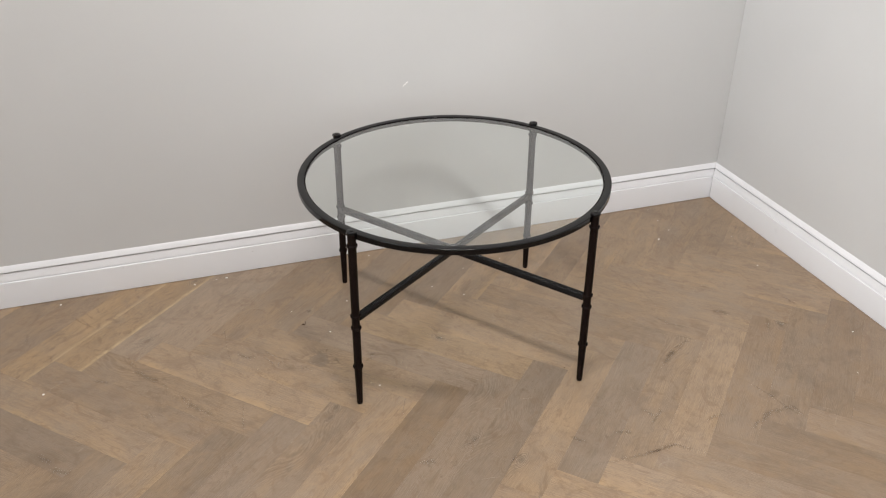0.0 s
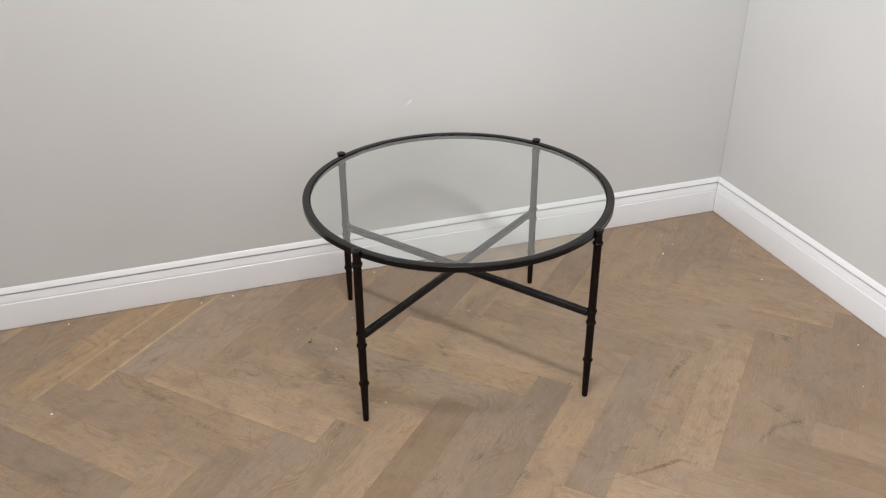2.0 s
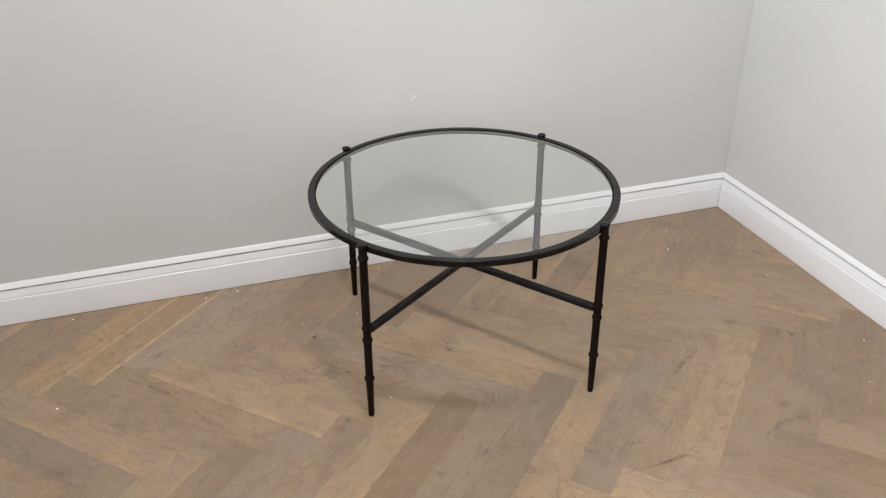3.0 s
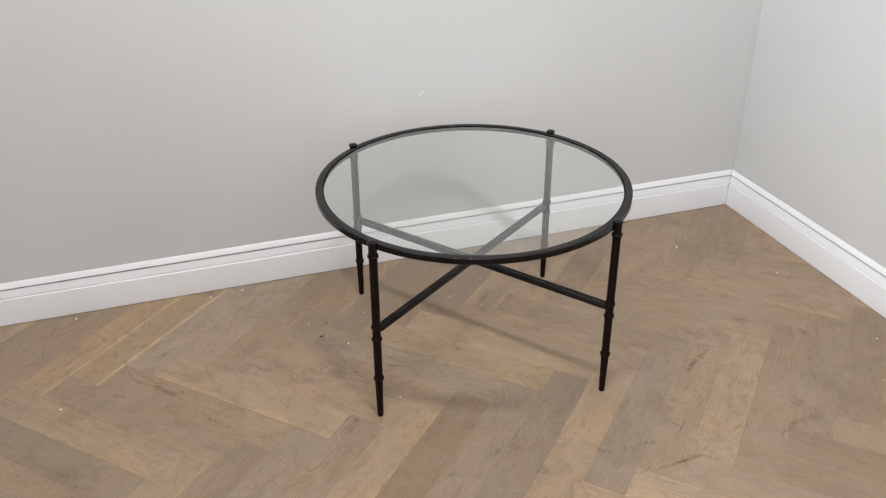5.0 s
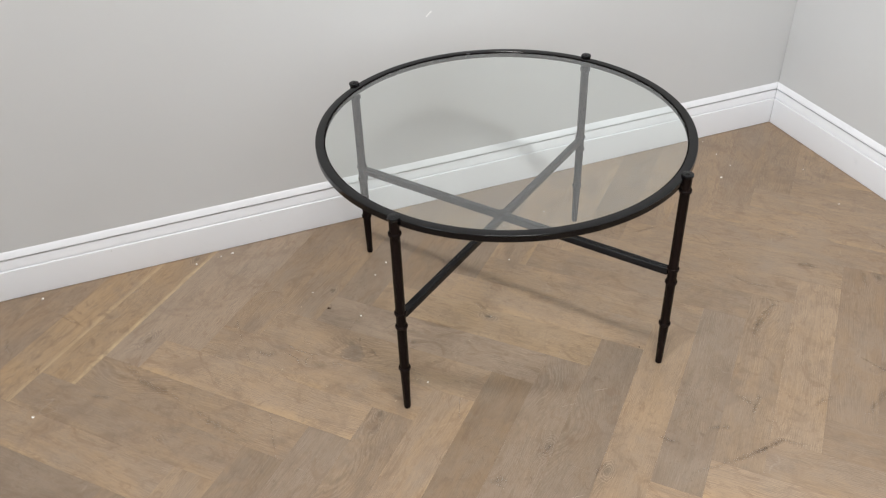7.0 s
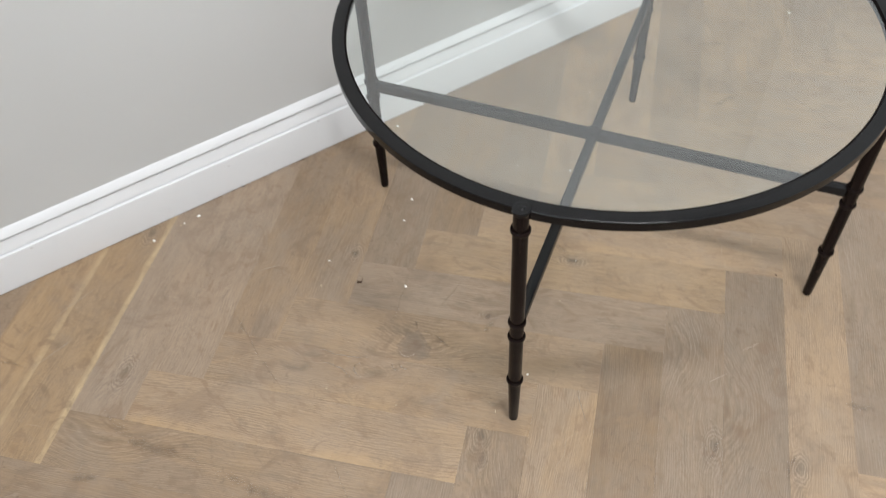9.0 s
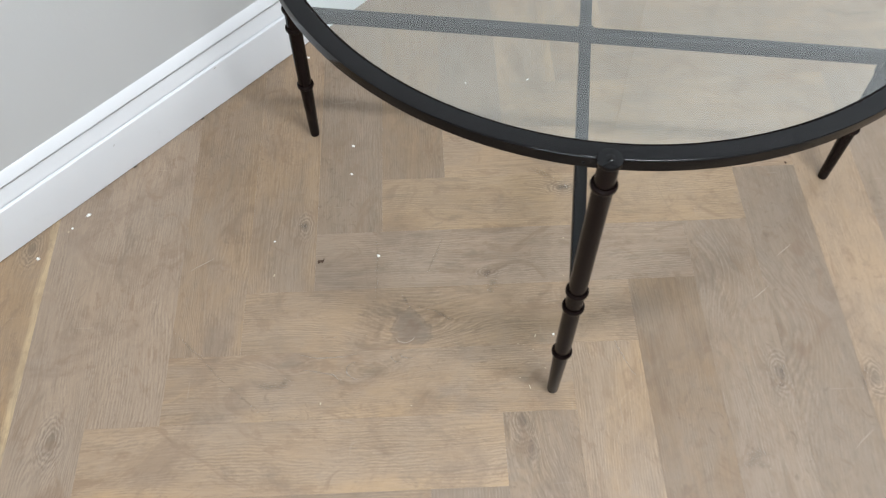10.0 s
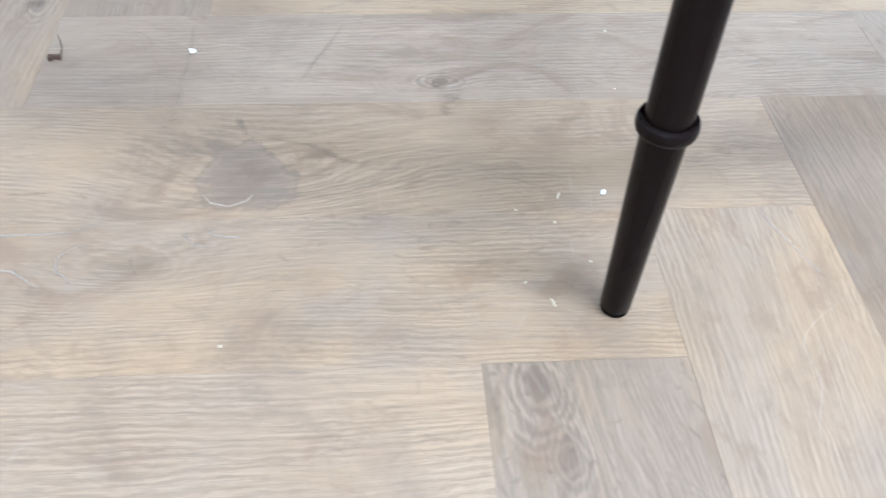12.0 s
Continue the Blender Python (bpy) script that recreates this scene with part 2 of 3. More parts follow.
    where = n.ramp(n.noise(n.vec("ADD", w, (2, 7, 0)), 5.0, 2), 0.56, 0.66, 0.0, 0.12)
    col = n.mix(n.math("MULTIPLY", rub, where), col, (0.55, 0.50, 0.44))
    film = n.ramp(n.noise(w, 4.0, 5, 0.6), 0.42, 0.70, 0.0, 0.20)
    col = n.mix(film, col, (0.300, 0.252, 0.208))
    grime = n.ramp(n.noise(n.vec("ADD", w, (5.0, 2.0, 0)), 7.5, 6, 0.66, 1.2), 0.50, 0.68, 0.0, 0.40)
    col = n.mix(grime, col, (0.168, 0.122, 0.090))
    hsv = n.add("ShaderNodeHueSaturation", Saturation=1.12, Value=n.ramp(rnd, 0, 1, 0.86, 1.02, smooth=False), Color=col)
    rough = n.ramp(blotch, 0.3, 0.7, 0.33, 0.46)
    h = n.math("ADD", n.math("MULTIPLY", lines, -0.9), n.math("MULTIPLY", n.math("MULTIPLY", ridge, worn), -0.12))
    return n.finish(hsv.outputs["Color"], rough, normal=n.bump(h, 0.18, 0.0008))


def black_metal(name, ior, rough, colour=(0.0042, 0.0029, 0.0028)):
    n = Nodes(name)
    co = n.coords()
    wear = n.ramp(n.noise(co, 160, 4, 0.7), 0.55, 0.75, 0, 0.5)
    col = n.mix(wear, tuple(c * 0.85 for c in colour), tuple(c * 1.2 for c in colour))
    return n.finish(col, n.ramp(n.noise(co, 24, 2), 0.3, 0.7, rough - 0.015, rough + 0.015), IOR=ior)


def clear_glass():
    """The upper face: glass that mirrors by its angle and lets the rest through."""
    n = Nodes("clear_glass")
    t = n.t
    t.nodes.remove(n.bsdf)
    gloss = n.add("ShaderNodeBsdfGlossy", Color=(1, 1, 1, 1), Roughness=0.0)
    clear = n.add("ShaderNodeBsdfTransparent", Color=(0.952, 1.0, 0.982, 1))
    both = n.add("ShaderNodeMixShader")
    fresnel = n.add("ShaderNodeFresnel", IOR=1.52)
    n.put(both.inputs[0], n.math("MULTIPLY_ADD", fresnel.outputs[0], 1.25, 0.098, clamp=True))
    n.put(both.inputs[1], clear.outputs[0])
    n.put(both.inputs[2], gloss.outputs[0])
    n.put(t.nodes["Material Output"].inputs["Surface"], both.outputs[0])
    return n.mat


def glass_edge():
    n = Nodes("green_glass_edge")
    t = n.t
    t.nodes.remove(n.bsdf)
    clear = n.add("ShaderNodeBsdfTransparent", Color=(0.993, 1.0, 0.997, 1))
    n.put(t.nodes["Material Output"].inputs["Surface"], clear.outputs[0])
    return n.mat


def plain(name, colour, rough):
    n = Nodes(name)
    v = n.ramp(n.noise(n.coords(), 420, 3), 0.3, 0.7)
    return n.finish(n.mix(v, tuple(c * 0.8 for c in colour), colour), rough)


M_WALL = wall_paint("greige_wall_paint", (0.564, 0.570, 0.570), 0.55)
M_CEIL = wall_paint("white_ceiling_paint", (0.88, 0.875, 0.86), 0.8)
M_TRIM = gloss_paint("white_satin_paint", (0.745, 0.755, 0.780))
M_BLACK, M_RIM = black_metal("black_powder_coat", 1.20, 0.18, (0.0095, 0.0058, 0.0051)), black_metal("black_satin_enamel", 1.32, 0.10, (0.0042, 0.0038, 0.0042))
M_BAR = black_metal("black_matt_powder_coat", 1.26, 0.24, (0.0110, 0.0108, 0.0114))
M_GLASS, M_GLASS_LOW = clear_glass(), glass_edge()
M_SUB = plain("brown_underlay", (0.11, 0.085, 0.065), 0.9)
M_JOINT_BIT = plain("dark_joint_bit", (0.035, 0.026, 0.019), 0.9)
M_CHIP = plain("white_plaster", (0.86, 0.84, 0.80), 0.8)
M_BARK = plain("dark_wood_chip", (0.080, 0.043, 0.024), 0.8)
M_STRAW = plain("pale_sawdust", (0.54, 0.45, 0.32), 0.8)
M_SCUFF = plain("chipped_paint", (0.94, 0.93, 0.91), 0.8)
M_PALE = plain("pale_scratch", (0.345, 0.282, 0.218), 0.7)


def stain(name, colour, most, low=0.36, high=0.62):
    """Dirt rubbed into the wood, broken up and thinning out to its edges; u runs across the mark."""
    n = Nodes(name)
    co = n.coords()
    uv = n.add("ShaderNodeSeparateXYZ", Vector=n.t.nodes.new("ShaderNodeTexCoord").outputs["UV"])
    across = n.math("SUBTRACT", 1.0, n.math("ABSOLUTE", n.math("MULTIPLY_ADD", uv.outputs["X"], 2.0, -1.0)))
    along = n.math("MULTIPLY", n.ramp(uv.outputs["Y"], 0.0, 0.3), n.ramp(uv.outputs["Y"], 1.0, 0.7))
    broken = n.math("ADD", n.math("MULTIPLY", n.noise(co, 150, 5, 0.65), 0.55), n.math("MULTIPLY", n.noise(co, 45, 4, 0.6), 0.45))
    body = n.math("MULTIPLY", n.ramp(across, 0.0, 1.0), along)
    alpha = n.math("MULTIPLY", n.math("MULTIPLY", n.ramp(broken, low, high), body), most)
    return n.finish(colour, 0.5, Alpha=alpha)


M_LINE = stain("dark_scuff", (0.115, 0.080, 0.056), 0.36, 0.34, 0.64)
M_SMEAR = stain("brown_smear", (0.115, 0.080, 0.058), 0.33, 0.34, 0.66)
M_FAINT = stain("faint_brown_scuff", (0.130, 0.095, 0.070), 0.24, 0.30, 0.66)
M_RING = stain("pale_growth_line", (0.42, 0.350, 0.285), 0.52, 0.22, 0.55)
M_RING_CLEAR = stain("pale_chip", (0.52, 0.45, 0.37), 0.80, 0.20, 0.48)
M_KNOCK = plain("grey_primer", (0.56, 0.55, 0.54), 0.7)
M_SEAM = plain("bare_weld", (0.10, 0.10, 0.103), 0.45)
M_DULL_BLACK = black_metal("dull_black", 1.12, 0.6)

GREY = (0.240, 0.186, 0.140)
# pale, deep, how grey, sapwood, how flecked
WOODS = {
    "amber": ((0.384, 0.270, 0.166), (0.334, 0.231, 0.140), 0.12, 1.0, 0.15),
    "honey": ((0.362, 0.262, 0.168), (0.318, 0.226, 0.144), 0.18, 1.0, 0.15),
    "pale": ((0.350, 0.254, 0.170), (0.304, 0.219, 0.145), 0.32, 0.9, 0.25),
    "tan": ((0.320, 0.231, 0.153), (0.278, 0.199, 0.131), 0.55, 0.75, 0.40),
    "brown": ((0.286, 0.206, 0.137), (0.240, 0.172, 0.114), 0.68, 0.45, 0.55),
    "grey": ((0.252, 0.189, 0.135), (0.209, 0.157, 0.112), 0.80, 0.0, 0.60),
    # brown wood, also darkened to put in the weaker light to the south-east
    "dim_umber": ((0.258, 0.182, 0.118), (0.217, 0.152, 0.099), 0.50, 0.2, 0.55),
    "silver": ((0.318, 0.242, 0.178), (0.280, 0.213, 0.156), 0.35, 0.0, 0.20),
}
OAKS = {key: oak(key + "_oak", pale, deep, GREY, wash, sap, fleck) for key, (pale, deep, wash, sap, fleck) in WOODS.items()}



# ---- mesh helpers ----
def part(name, bm, material, parent=None, label="", smooth=False):
    """Links a bmesh as one mesh object, under a thing or a part if parent is given."""
    me = bpy.data.meshes.new(name)
    bm.to_mesh(me)
    bm.free()
    me.materials.append(material)
    if smooth:
        for f in me.polygons:
            f.use_smooth = True
    ob = new(name, me)
    if parent is not None:
        ob.parent = parent
    if label:
        tagged(ob, label)
    return ob


def box(bm, lo, hi, bevel=0.0, segments=2):
    made = bmesh.ops.create_cube(bm, size=1.0)["verts"]
    for v in made:
        v.co = Vector([(l + h) / 2 + c * (h - l) for l, h, c in zip(lo, hi, v.co)])
    if bevel:
        edges = list({e for v in made for e in v.link_edges})
        bmesh.ops.bevel(bm, geom=edges, offset=bevel, segments=segments, affect="EDGES", profile=0.5)


def lathe(bm, profile, steps, at=(0, 0, 0), closed=False):
    """Turns (radius, z) points about the z axis."""
    rings = []
    for rr, z in profile:
        rings.append([bm.verts.new((at[0] + rr * math.cos(2 * math.pi * i / steps), at[1] + rr * math.sin(2 * math.pi * i / steps), at[2] + z)) for i in range(steps)])
    pairs = list(zip(rings, rings[1:]))
    if closed:
        pairs.append((rings[-1], rings[0]))
    for lo, hi in pairs:
        for i in range(steps):
            j = (i + 1) % steps
            bm.faces.new((lo[i], lo[j], hi[j], hi[i]))
    if not closed:
        bm.faces.new(rings[-1])
        bm.faces.new(rings[0][::-1])


def smooth_by_angle(ob, degrees):
    for f in ob.data.polygons:
        f.use_smooth = True
    bm = bmesh.new()
    bm.from_mesh(ob.data)
    for e in bm.edges:
        e.smooth = not (len(e.link_faces) == 2 and e.calc_face_angle(0) > radians(degrees))
    bm.to_mesh(ob.data)
    bm.free()


# ---- the room ----
XE, YN, XW, YS, TOP, THICK = 1.173, 0.500, -2.75, -3.10, 3.30, 0.12
FACE = 0.018


def wall(name, lo, hi, label):
    bm = bmesh.new()
    box(bm, lo, hi)
    ob = part(name, bm, M_WALL)
    return tagged(ob, label, "wall", kind="structure")


north = wall("wall_north", (XW - THICK, YN, -0.05), (XE + THICK, YN + THICK, TOP), "smooth greige painted plaster wall behind the table")
wall("wall_east", (XE, YS, -0.05), (XE + THICK, YN - 0.0016, TOP), "smooth greige painted plaster wall at the corner")
# the unseen west wall, round a window added to house the fill lamp
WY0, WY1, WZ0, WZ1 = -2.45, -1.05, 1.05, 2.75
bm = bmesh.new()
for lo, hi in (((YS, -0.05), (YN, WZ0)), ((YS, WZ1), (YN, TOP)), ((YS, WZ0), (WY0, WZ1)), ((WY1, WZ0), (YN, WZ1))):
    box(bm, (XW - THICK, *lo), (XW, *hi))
tagged(part("wall_west", bm, M_WALL), "plain greige painted wall with an opening added for a fill lamp", "wall", kind="structure")
window = tagged(new("added_window_1"), "unseen white-framed window added round the west fill lamp", "window", kind="structure")
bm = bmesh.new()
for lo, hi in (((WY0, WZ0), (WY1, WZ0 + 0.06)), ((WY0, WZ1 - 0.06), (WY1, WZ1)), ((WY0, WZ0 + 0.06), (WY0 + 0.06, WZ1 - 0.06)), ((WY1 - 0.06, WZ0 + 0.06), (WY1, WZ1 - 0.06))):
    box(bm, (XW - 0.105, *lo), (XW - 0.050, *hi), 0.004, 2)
part("added_window_frame", bm, M_TRIM, window)
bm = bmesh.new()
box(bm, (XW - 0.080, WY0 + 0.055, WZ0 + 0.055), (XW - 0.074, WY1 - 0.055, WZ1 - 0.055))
part("pane", bm, M_GLASS, window, "clear glass of the added window").visible_shadow = False
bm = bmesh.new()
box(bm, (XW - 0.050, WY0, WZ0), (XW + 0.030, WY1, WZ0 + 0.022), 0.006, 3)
part("added_window_sill", bm, M_TRIM, window)
wall("wall_south", (XW - THICK, YS - THICK, -0.05), (XE + THICK, YS, TOP), "plain greige painted wall closing the room")
bm = bmesh.new()
box(bm, (XW - THICK, YS - THICK, TOP), (XE + THICK, YN + THICK, TOP + 0.1))
tagged(part("ceiling", bm, M_CEIL), "plain white painted flat ceiling over the room", "ceiling", kind="structure")

bm = bmesh.new()
box(bm, (XW, YS, -0.06), (XE, YN, -0.012))
floor = tagged(part("floor", bm, M_SUB), "herringbone floor of grey-washed brushed oak planks", "floor", kind="structure")

# skirting: depth from the wall and height, from the floor up
SKIRT = [(0.0, 0.0005), (0.0168, 0.0005), (FACE, 0.0018), (FACE, 0.0806), (0.0177, 0.0819), (0.0168, 0.0827), (0.0126, 0.0834), (0.0124, 0.0858),
         (0.0144, 0.0866), (0.0142, 0.0880), (0.0064, 0.1066), (0.0062, 0.1080), (0.0010, 0.1086), (0.0010, 0.1120),
         (0.0094, 0.1126), (0.0093, 0.1140), (0.0020, 0.1262), (0.0007, 0.1282), (0.0, 0.1288)]


def skirting(name, place, label):
    """place(d, end) gives the ground point d out of the wall at the run's end 0 or 1, mitred."""
    bm = bmesh.new()
    runs = [[bm.verts.new((*place(d, end), z)) for d, z in SKIRT] for end in (0, 1)]
    for i in range(len(SKIRT) - 1):
        bm.faces.new((runs[0][i], runs[1][i], runs[1][i + 1], runs[0][i + 1]))
    bm.faces.new(runs[0])
    bm.faces.new(runs[1][::-1])
    bmesh.ops.recalc_face_normals(bm, faces=bm.faces)
    ob = part(name, bm, M_TRIM)
    smooth_by_angle(ob, 28)
    return tagged(ob, label, "baseboard", kind="structure")


north_skirting = skirting("baseboard", lambda d, end: ((XW + d, XE - d - 0.0008)[end], YN - d), "white satin-painted moulded skirting board along the long wall")
skirting("baseboard", lambda d, end: (XE - d, (YN - d - 0.0008, YS + d)[end]), "white satin-painted moulded skirting board beside the corner")
skirting("baseboard", lambda d, end: (XW + d, (YS + d, YN - d)[end]), "white satin-painted moulded skirting board of the far wall")
skirting("baseboard", lambda d, end: ((XW + d, XE - d)[end], YS + d), "white satin-painted moulded skirting board of the rear wall")

# ---- the table ----
RING_OUT, RING_IN, RING_TOP, RING_LOW, LEG_R, SPLAY = 0.3932, 0.3757, 0.4800, 0.4655, 0.3958, 0.0032
TABLE_TURN = -53.8


def lean(ob, a):
    """Spreads a leg outward towards its foot."""
    for v in ob.data.vertices:
        k = SPLAY * max(0.0, 1 - v.co.z / RING_TOP)
        v.co.x += k * math.cos(a)
        v.co.y += k * math.sin(a)


def make_table():
    table = tagged(new("coffee_table"), "round coffee table with black metal frame and clear glass top", "coffee table")
    # rim: a flat ring with a ledge under the glass
    bm = bmesh.new()
    r, q = 0.0019, 0.0009
    edge = [(RING_OUT - r + r * math.sin(radians(d)), RING_TOP - r + r * math.cos(radians(d))) for d in range(90, -1, -15)]
    inner = [(RING_IN + q - q * math.sin(radians(d)), RING_TOP - q + q * math.cos(radians(d))) for d in range(0, 91, 30)]
    lathe(bm, [(RING_IN - 0.0024, RING_LOW + 0.0040), (RING_IN + 0.0006, RING_LOW), (RING_OUT - 0.0008, RING_LOW), (RING_OUT, RING_LOW + 0.0008), *edge, *inner, (RING_IN, RING_LOW + 0.0058), (RING_IN - 0.0024, RING_LOW + 0.0058)], 160, closed=True)
    ob = part("rim", bm, M_RIM, table, "flat black metal ring round the glass")
    smooth_by_angle(ob, 25)
    # the rim's welded seam, and the screw beside a leg
    for a, r0, r1, z0, z1, w in ((133.1, RING_IN - 0.0005, RING_IN + 0.0010, RING_TOP - 0.0036, RING_TOP + 0.0002, 0.0045), (-93.1, RING_OUT - 0.0010, RING_OUT + 0.0006, 0.4705, 0.4733, 0.0014)):
        bm = bmesh.new()
        box(bm, (r0, -w, z0), (r1, w, z1), 0.0004, 2)
        ob = part("seam" if a > 0 else "screw", bm, M_SEAM if a > 0 else M_BAR, table, "pale welded seam in the rim" if a > 0 else "small dark screw in the rim")
        ob.data.transform(pose(0, 0, 0, 0, 0, a))
    # glass disc in the ledge, with a thin black ring in the gap round it
    bm = bmesh.new()
    g, z0 = RING_IN - 0.0014, RING_LOW + 0.0062
    lathe(bm, [(g - 0.0008, z0), (g, z0 + 0.0008), (g, z0 + 0.0052), (g - 0.0008, z0 + 0.006)], 160)
    glass = part("glass_top", bm, M_GLASS, table, "clear round glass pane")
    smooth_by_angle(glass, 20)
    glass.visible_shadow = False
    glass.data.materials.append(M_GLASS_LOW)
    for f in glass.data.polygons:
        f.material_index = 0 if f.normal.z > 0.3 else 1
    bm = bmesh.new()
    lathe(bm, [(RING_IN - 0.0002, RING_LOW + 0.0123), (RING_IN - 0.0002, RING_LOW + 0.0130), (RING_IN - 0.0026, RING_LOW + 0.0127), (RING_IN - 0.0030, RING_LOW + 0.0123)], 120, closed=True)
    part("edge_ring", bm, M_DULL_BLACK, table, "thin black ring in the gap round the glass")
    for k in range(4):
        a = math.pi / 2 * k - math.pi / 2
        x, y = LEG_R * math.cos(a), LEG_R * math.sin(a)
        bm = bmesh.new()
        prof = [(0.0060, 0.0030), (0.0073, 0.0032), (0.0075, 0.0046), (0.0097, 0.1065), (0.0099, 0.120), (0.0100, 0.250), (0.0098, 0.4795)]
        lathe(bm, prof, 28, (x, y, 0))
        leg = part("leg", bm, M_BLACK, table)
        smooth_by_angle(leg, 35)
        lean(leg, a)
        bm = bmesh.new()
        lathe(bm, [(0.0052, 0.0), (0.0068, 0.0005), (0.0070, 0.0012), (0.0070, 0.0024), (0.0064, 0.0031)], 24, (x, y, 0))
        glide = part("glide", bm, M_DULL_BLACK, leg, "thin black plastic foot under the leg")
        smooth_by_angle(glide, 40)
        lean(glide, a)
        for z in (0.1140, 0.2265, 0.2605, 0.4480):
            bm = bmesh.new()
            lathe(bm, [(0.0086, z - 0.0038), (0.0103, z - 0.0038), (0.0115, z - 0.0034), (0.0123, z - 0.0024), (0.0127, z - 0.0008), (0.0127, z + 0.0010), (0.0124, z + 0.0024), (0.0120, z + 0.0033),
                       (0.0117, z + 0.0035), (0.0114, z + 0.0029), (0.0111, z + 0.0032), (0.0108, z + 0.0042), (0.0105, z + 0.0041), (0.0103, z + 0.0028), (0.0086, z + 0.0022)], 36, (x, y, 0))
            collar = part("collar", bm, M_BLACK, leg, "turned ring on the leg")
            smooth_by_angle(collar, 62)
            lean(collar, a)
        bm = bmesh.new()
        lathe(bm, [(0.0094, 0.4770), (0.0100, 0.4782), (0.0107, 0.4790), (0.0115, 0.4798), (0.0118, 0.4812), (0.0117, 0.4836), (0.0110, 0.4848), (0.0098, 0.4852), (0.0048, 0.4853), (0.0044, 0.4859), (0.0030, 0.4864), (0.0008, 0.4866)], 32, (x, y, 0))
        cap = part("cap", bm, M_RIM, leg, "small round black cap on top of the leg")
        smooth_by_angle(cap, 40)
    # crossed stretchers between opposite legs
    zc, hw, hh = 0.2520, 0.0075, 0.0085
    runs = (((-LEG_R + 0.008, -hw), (LEG_R - 0.008, hw)), ((-hw, -LEG_R + 0.008), (hw, -hw - 0.0003)), ((-hw, hw + 0.0003), (hw, LEG_R - 0.008)))
    for lo, hi in runs:
        bm = bmesh.new()
        box(bm, (*lo, zc - hh), (*hi, zc + hh), 0.0022, 3)
        ob = part("stretcher", bm, M_BAR, table, "square black metal bar bracing the legs")
        smooth_by_angle(ob, 40)
    bm = bmesh.new()
    lathe(bm, [(0.0120, zc + hh - 0.003), (0.0124, zc + hh - 0.001), (0.0122, zc + hh + 0.0012), (0.0108, zc + hh + 0.0028), (0.0075, zc + hh + 0.0036), (0.0010, zc + hh + 0.0038)], 16, (0, 0, 0))
    ob = part("weld", bm, M_BAR, table, "welded joint where the bars cross")
    smooth_by_angle(ob, 60)
    table.matrix_world = pose(0, 0, 0, 0, 0, TABLE_TURN)
    return table


make_table()


# ---- crumbs on the floor ----
def crumb(kind, x, y, size, material, label, seed, turn=0.0, long=1.0, flat=0.5):
    """A small irregular lump lying on the floor."""
    rng = random.Random(seed)
    bm = bmesh.new()
    bmesh.ops.create_icosphere(bm, subdivisions=2, radius=0.5)
    for v in bm.verts:
        k = 1 + 0.55 * noise.noise(v.co * 2.2 + Vector((seed * 3.1, 0, 0)))
        v.co = Vector((v.co.x * size * long * k, v.co.y * size * k, v.co.z * size * flat * k))
    low = min(v.co.z for v in bm.verts)
    for v in bm.verts:
        v.co.z = max(0.0, v.co.z - low * 0.6)
    ob = part(kind, bm, material, smooth=True)
    ob.matrix_world = pose(x, y, 0.0001, 0, 0, turn + rng.uniform(0, 40))
    return tagged(ob, label, kind.replace("_", " "), "crumbs on the floor")


# x, y, millimetres
CHIPS = [(-1.069, 0.038, 5.0), (-1.050, 0.454, 5.0), (0.816, 0.262, 5.0), (1.059, -0.368, 4.0), (-0.331, 0.082, 4.2), (-0.576, 0.457, 5.5),
         (-0.212, 0.258, 4.2), (-0.253, 0.219, 3.6), (-0.258, -0.186, 3.2), (-0.128, 0.455, 4.0), (-0.417, 0.213, 2.8), (-0.606, 0.455, 3.2),
         (-0.671, 0.446, 5.0), (0.086, 0.145, 3.0), (0.881, 0.378, 3.5), (0.880, 0.307, 3.5), (1.026, 0.018, 3.5), (1.059, 0.204, 3.5),
         (0.134, 0.288, 3.0), (0.010, 0.217, 2.6), (0.265, 0.308, 2.6), (0.941, -0.522, 2.6), (0.889, 0.460, 2.8)]
for i, (x, y, mm) in enumerate(CHIPS):
    crumb("plaster_chip", x, y, mm / 1000, M_CHIP, "tiny white plaster chip lying on the oak floor", i, i * 67, 1.25)
DUST = [(-0.277, -0.169, 1.6, 3.4), (-0.302, -0.159, 1.3, 1.2), (-0.295, -0.180, 1.4, 1.2), (-0.305, -0.210, 1.3, 1.6), (-0.339, -0.194, 1.2, 1.4), (-0.340, -0.212, 1.5, 3.6),
        (-0.174, -0.138, 1.4, 1.0), (-0.124, -0.097, 1.6, 1.2), (-0.466, -0.114, 1.5, 1.3), (-0.456, 0.170, 1.6, 3.0), (-0.614, 0.454, 2.0, 1.3), (-0.545, -0.024, 1.6, 2.2)]
for i, (x, y, mm, long) in enumerate(DUST):
    crumb("wood_shaving", x, y, mm / 1000, M_STRAW, "tiny pale wood shaving lying on the oak floor", 50 + i, i * 83, long, 0.4)

